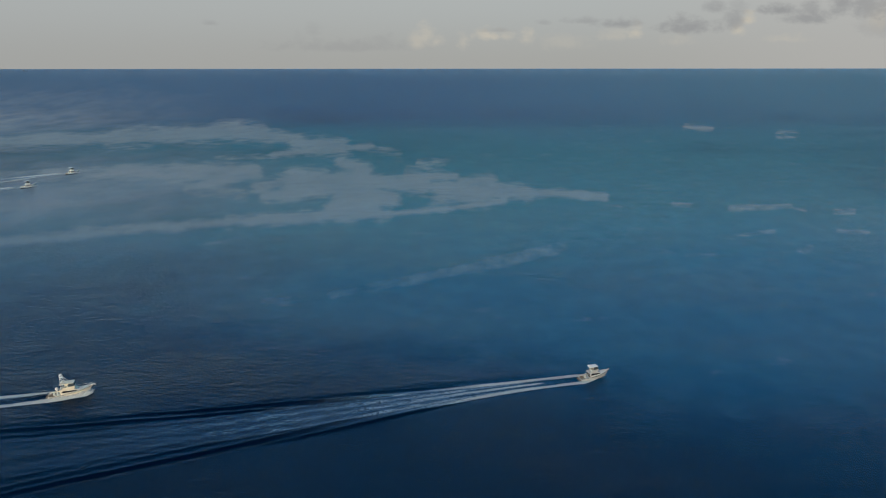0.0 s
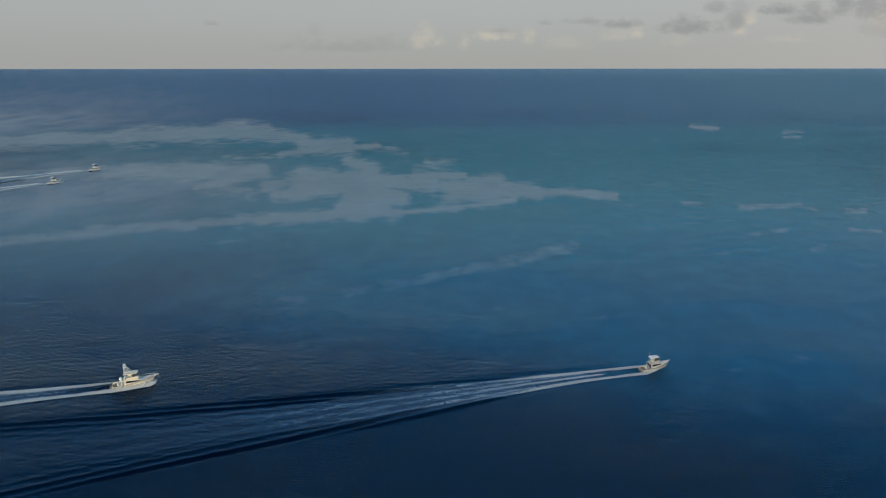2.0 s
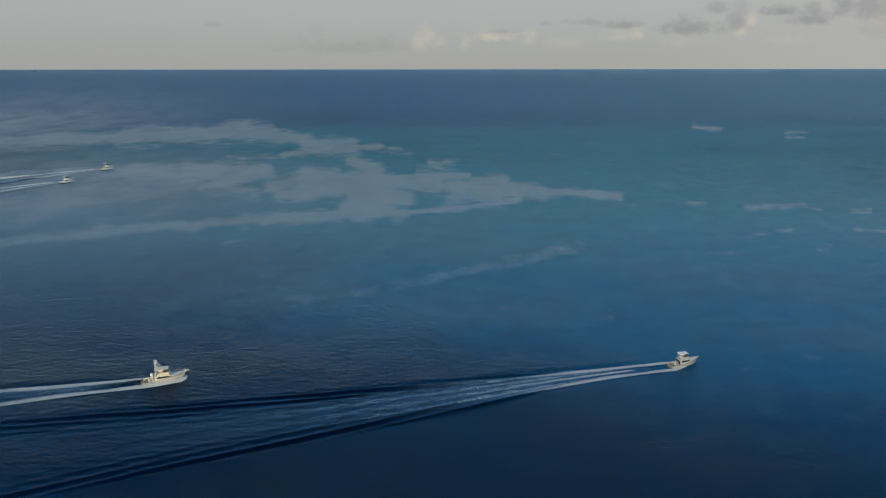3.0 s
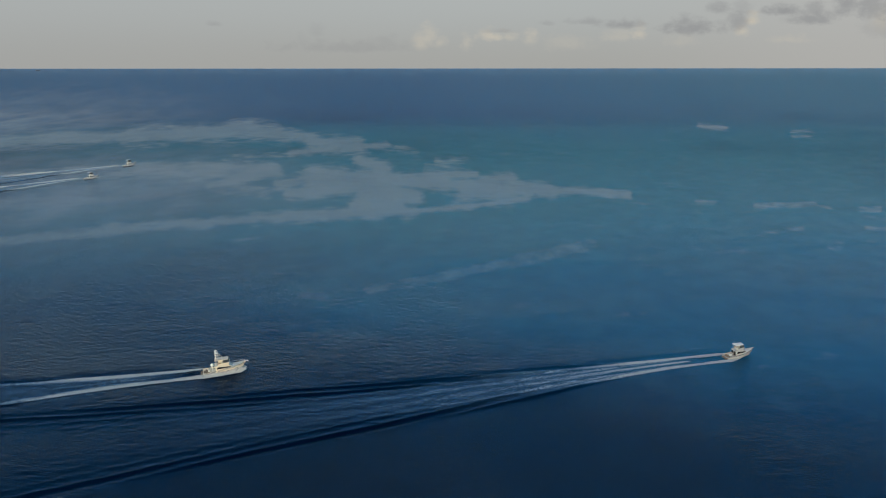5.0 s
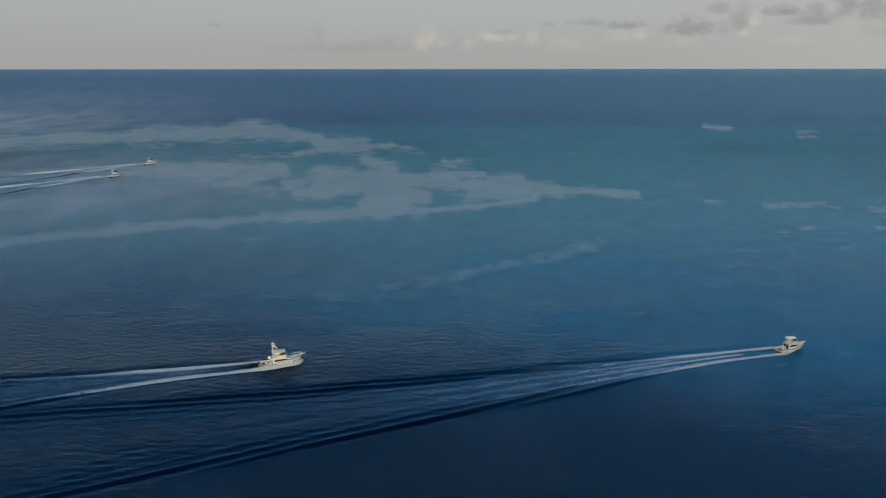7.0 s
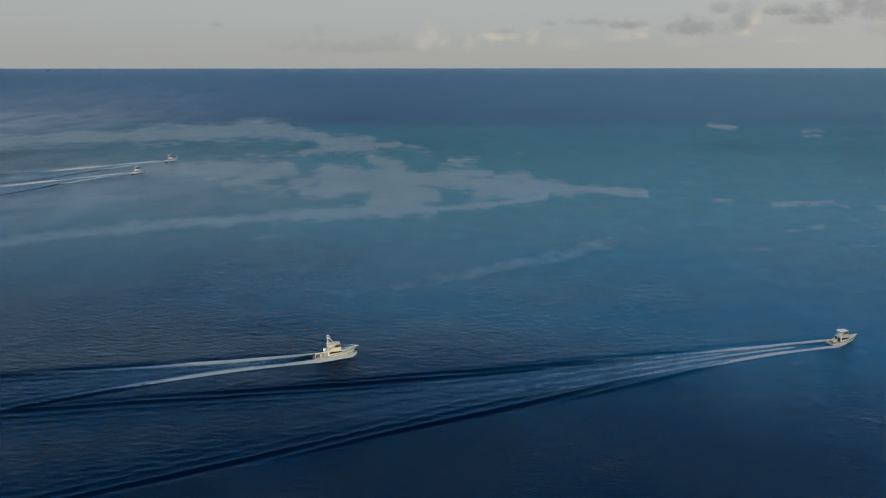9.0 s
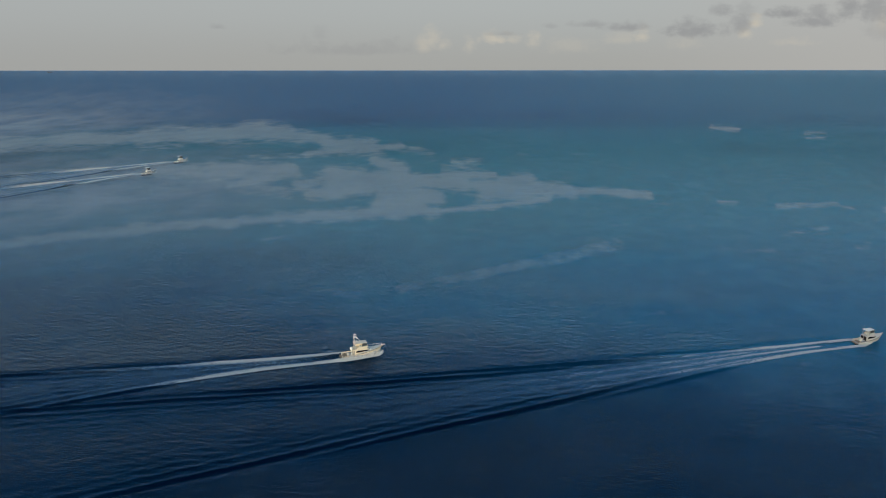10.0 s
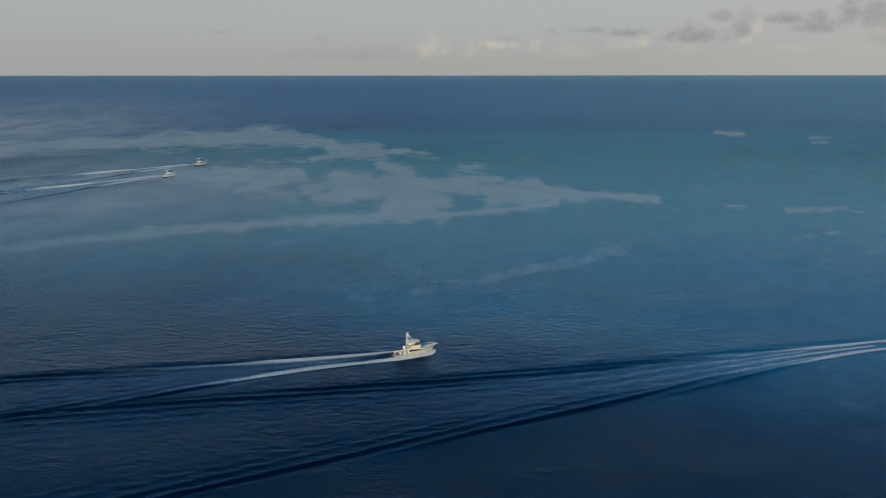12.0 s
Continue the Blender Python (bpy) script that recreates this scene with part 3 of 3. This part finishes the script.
        q = pane(a + 0.4, f - 0.55, zd + 0.26, zd + 0.60, zd + 0.84)
        part("side_window", slab(q, [(x, y - side * 0.16, z) for x, y, z in q]), GLASS, cabin, "dark tinted side window")
    part("salon_door", slab([(a - 0.02, -0.9, 0.5), (a + 0.02, -0.9, 0.5), (a + 0.02, 0.2, 0.5), (a - 0.02, 0.2, 0.5)],
                            [(a - 0.02, -0.9, zd + 0.8), (a + 0.02, -0.9, zd + 0.8), (a + 0.02, 0.2, zd + 0.8), (a - 0.02, 0.2, zd + 0.8)]), GLASS, cabin, "dark glass salon door")
    part("aft_window", slab([(a - 0.02, 0.4, zd - 0.1), (a + 0.02, 0.4, zd - 0.1), (a + 0.02, 1.3, zd - 0.1), (a - 0.02, 1.3, zd - 0.1)],
                            [(a - 0.02, 0.4, zd + 0.75), (a + 0.02, 0.4, zd + 0.75), (a + 0.02, 1.3, zd + 0.75), (a - 0.02, 1.3, zd + 0.75)]), GLASS, cabin, "dark aft window")
    # flying bridge
    zb = zd + 1.1
    b0, b1, wb = a - 0.4, f - 1.2, w * 0.92
    bridge = loft([
        [(b0, -wb, zb), (b1, -wb * 0.8, zb + 0.05), (b1, wb * 0.8, zb + 0.05), (b0, wb, zb)],
        [(b0, -wb, zb + 0.12), (b1 + 0.15, -wb * 0.8, zb + 0.15), (b1 + 0.15, wb * 0.8, zb + 0.15), (b0, wb, zb + 0.12)]])
    deck = part("flybridge", bridge, body, boat, bevel=0.03)
    for side in (-1, 1):
        part("coaming", slab([(b0 + 1.0, side * wb, zb + 0.1), (b1, side * wb * 0.8, zb + 0.1), (b1, side * (wb * 0.8 - 0.1), zb + 0.1), (b0 + 1.0, side * (wb - 0.1), zb + 0.1)],
                             [(b0 + 1.2, side * wb, zb + 0.7), (b1 + 0.25, side * wb * 0.8, zb + 0.85), (b1 + 0.2, side * (wb * 0.8 - 0.1), zb + 0.85), (b0 + 1.2, side * (wb - 0.1), zb + 0.7)]), body, deck)
    part("front_coaming", slab([(b1, -wb * 0.8, zb + 0.1), (b1 + 0.1, -wb * 0.8, zb + 0.1), (b1 + 0.1, wb * 0.8, zb + 0.1), (b1, wb * 0.8, zb + 0.1)],
                               [(b1 + 0.25, -wb * 0.8, zb + 0.85), (b1 + 0.35, -wb * 0.8, zb + 0.85), (b1 + 0.35, wb * 0.8, zb + 0.85), (b1 + 0.25, wb * 0.8, zb + 0.85)]), body, deck)
    part("helm_console", slab(rect(b1 - 1.2, b1 - 0.4, 0.5, 0.5, zb + 0.12), rect(b1 - 1.0, b1 - 0.5, 0.45, 0.45, zb + 0.95)), body, deck, bevel=0.03)
    part("helm_seat", slab(rect(b1 - 2.1, b1 - 1.6, 0.45, 0.45, zb + 0.12), rect(b1 - 2.1, b1 - 1.6, 0.45, 0.45, zb + 0.75)), CANVAS, deck, bevel=0.05)
    # hard top on posts
    zt = zb + head
    top = part("hardtop", slab(rect(b0 + 0.3, b1 + 0.15, wb, wb * 0.86, zt), rect(b0 + 0.4, b1, wb * 0.93, wb * 0.8, zt + 0.14)), roof, boat, "white hard top", bevel=0.04)
    for x, y in ((b0 + 0.7, wb * 0.88), (b1 - 0.1, wb * 0.74)):
        for side in (-1, 1):
            part("post", pipe([(x, side * y, zb + 0.1), (x, side * y, zt + 0.02)], 0.045), ALU, top, "metal post")
    if enclosed:
        q = [(b1 + 0.22, -wb * 0.76, zb + 0.85), (b1 + 0.22, wb * 0.76, zb + 0.85), (b1, wb * 0.76, zt), (b1, -wb * 0.76, zt)]
        part("windscreen", slab(q, [(x - 0.04, y, z) for x, y, z in q]), VINYL, top, "dark opaque vinyl front curtain")
        for side in (-1, 1):
            q = [(b1 - 1.5, side * wb * 0.85, zb + 0.78), (b1 + 0.18, side * wb * 0.77, zb + 0.85), (b1, side * wb * 0.77, zt), (b1 - 1.4, side * wb * 0.85, zt)]
            part("side_curtain", slab(q, [(x, y - side * 0.04, z) for x, y, z in q]), VINYL, top, "dark opaque vinyl side curtain")
    # rails, pulpit, ladder, aerial
    if rail:
        for side in (-1, 1):
            pts = [(t * L, side * max(breadth(t * L, L, B) - 0.15, 0.12), sheer(t * L, L) + 0.62) for t in (0.62, 0.7, 0.78, 0.86, 0.93, 0.985)]
            bar = part("bow_rail", pipe(pts, 0.035), ALU, boat, "metal bow rail")
            for p in pts:
                part("stanchion", pipe([(p[0], p[1], p[2] - 0.66), p], 0.025), ALU, bar)
    if rail:
        zs = sheer(L, L)
        pulpit = part("bow_pulpit", slab(rect(L - 0.6, L + 0.75, 0.32, 0.16, zs + 0.06), rect(L - 0.6, L + 0.75, 0.32, 0.16, zs + 0.16)), GEL, boat, "white bow pulpit", bevel=0.02)
        part("anchor", pipe([(L + 0.3, 0, zs + 0.02), (L + 0.75, 0, zs - 0.1), (L + 0.9, 0, zs - 0.35)], 0.06), ALU, pulpit, "metal anchor")
    part("bridge_ladder", pipe([(a - 0.75, 1.0, 0.45), (a - 0.35, 1.0, zb + 0.1)], 0.04), ALU, boat)
    part("aerial", pipe([(b0 + 0.8, 0.7, zt + 0.1), (b0 + 0.6, 0.7, zt + 1.7)], 0.012, 5), GEL, top, "thin white aerial")
    part("fighting_chair", slab(rect(1.5, 2.1, 0.3, 0.3, 0.45), rect(1.4, 2.0, 0.35, 0.35, 1.3)), CANVAS, boat, "pale fighting chair", bevel=0.05)
    for side in (-1, 1):
        part("exhaust_box", slab(rect(0.05, 0.6, 0.2, 0.2, 0.3), rect(0.05, 0.6, 0.2, 0.2, 0.5)), body, boat).location.y = side * 1.4
    if tower:
        zp = zt + tower
        cx = b0 + 0.95
        for x, y in ((b0 + 0.5, wb * 0.9), (b1 - 0.2, wb * 0.8)):
            for side in (-1, 1):
                part("tower_leg", pipe([(x, side * y, zb + 0.2), (x * 0.45 + cx * 0.55, side * y * 0.62, zt + 0.6), (cx + (0.35 if x > cx else -0.35), side * 0.42, zp)], 0.055), GEL, boat, "white painted tower leg")
        for z, k in ((zt + 0.6, 0.62), (zt + 1.5, 0.5)):
            part("tower_brace", pipe([(cx - 0.4, -wb * k * 0.8, z), (cx + 0.5, -wb * k * 0.8, z), (cx + 0.5, wb * k * 0.8, z), (cx - 0.4, wb * k * 0.8, z), (cx - 0.4, -wb * k * 0.8, z)], 0.045), GEL, boat)
        ring = [(cx + 0.48 * math.cos(t), 0.48 * math.sin(t)) for t in (2 * math.pi * i / 12 for i in range(12))]
        plat = part("tower_platform", slab([(x, y, zp) for x, y in ring], [(x, y, zp + 0.12) for x, y in ring]), GEL, boat, "round white tower platform")
        part("belly_rail", pipe([(x, y, zp + 0.6) for x, y in ring + ring[:1]], 0.04), GEL, plat)
        for x, y in ring[::3]:
            part("rail_post", pipe([(x, y, zp + 0.1), (x, y, zp + 0.6)], 0.03), GEL, plat)
        part("sun_shade", slab([(x, y, zp + 0.8) for x, y in ring], [(cx + (x - cx) * 0.9, y * 0.9, zp + 0.9) for x, y in ring]), GEL, plat, "round white sun shade")
    if dish:
        part("satellite_dome", dome((a - 0.9, -0.9, zb + 0.55), 0.5, 0.55), GEL, boat, "round white satellite dome", smooth=True)
        part("dome_mast", pipe([(a - 0.9, -0.9, 0.45), (a - 0.9, -0.9, zb + 0.1)], 0.07), GEL, boat)
    else:
        part("radar_dome", dome((b0 + 1.3, 0, zt + 0.28), 0.32, 0.15), GEL, boat, "small white radar dome", smooth=True)
    boat.matrix_world = m @ Matrix.Scale(size, 4)
    return boat


def coaster(m):
    """A small cargo ship hull down near the horizon, 24 m long."""
    ship = tagged(new("coaster"), "small dark grey cargo ship far off near the horizon", "ship")
    rows = []
    for t, w, z in ((0, 2.6, 3.2), (0.15, 3.1, 3.0), (0.5, 3.2, 2.6), (0.8, 2.6, 3.2), (0.95, 1.0, 4.4), (1.0, 0.15, 4.9)):
        x = 24 * t
        rows.append([(x - 0.8 * t, -w * 0.7, -0.6), (x, -w, z), (x, w, z), (x - 0.8 * t, w * 0.7, -0.6)])
    part("hull", loft(rows), STEEL, ship, "dark grey painted hull")
    house = part("wheelhouse", slab(rect(1.5, 7.0, 2.4, 2.2, 2.9), rect(1.8, 6.4, 2.2, 2.0, 7.4)), STEEL, ship, bevel=0.1)
    part("window_band", slab(rect(6.3, 6.62, 1.9, 1.9, 6.0), rect(6.2, 6.52, 1.9, 1.9, 6.9)), GLASS, house, "dark wheelhouse windows")
    part("funnel", slab(rect(2.0, 3.4, 0.8, 0.8, 7.3), rect(2.2, 3.3, 0.6, 0.6, 9.4)), STEEL, ship, bevel=0.1)
    part("mast", pipe([(5.2, 0, 7.3), (5.2, 0, 11.5)], 0.18), STEEL, ship)
    part("hatch", slab(rect(9.0, 17.5, 2.0, 2.0, 2.6), rect(9.2, 17.3, 1.8, 1.8, 3.7)), STEEL, ship, bevel=0.1)
    ship.matrix_world = m
    return ship


def place(k, trim):
    return pose(k.x, k.y, -0.05, 0, 0, math.degrees(k.heading)) @ pose(0, 0, 0, 0, -trim, 0)


sport_boat("motor_yacht", "cream white sport-fishing yacht with hard top, riding on the sea", place(WAKES[0], 3.0), L=9.9, B=3.4, body=PALE, rail=False, head=1.75)
sport_boat("motor_yacht", "cream sport-fishing yacht with tall tower throwing bow spray", place(WAKES[1], 2.5), L=12.6, B=4.0, tower=2.0, enclosed=True, body=CREAM, roof=CREAM, dish=True, head=1.75)
sport_boat("motor_yacht", "white sport-fishing yacht with boxy hard top, far out at sea", place(WAKES[2], 3.0), L=10.5, B=3.8, size=1.1)
sport_boat("motor_yacht", "white sport-fishing yacht with enclosed bridge, far out at sea", place(WAKES[3], 3.0), L=10.5, B=3.8, size=1.05)
coaster(pose(-2322, 4192, 0, 0, 0, 20))
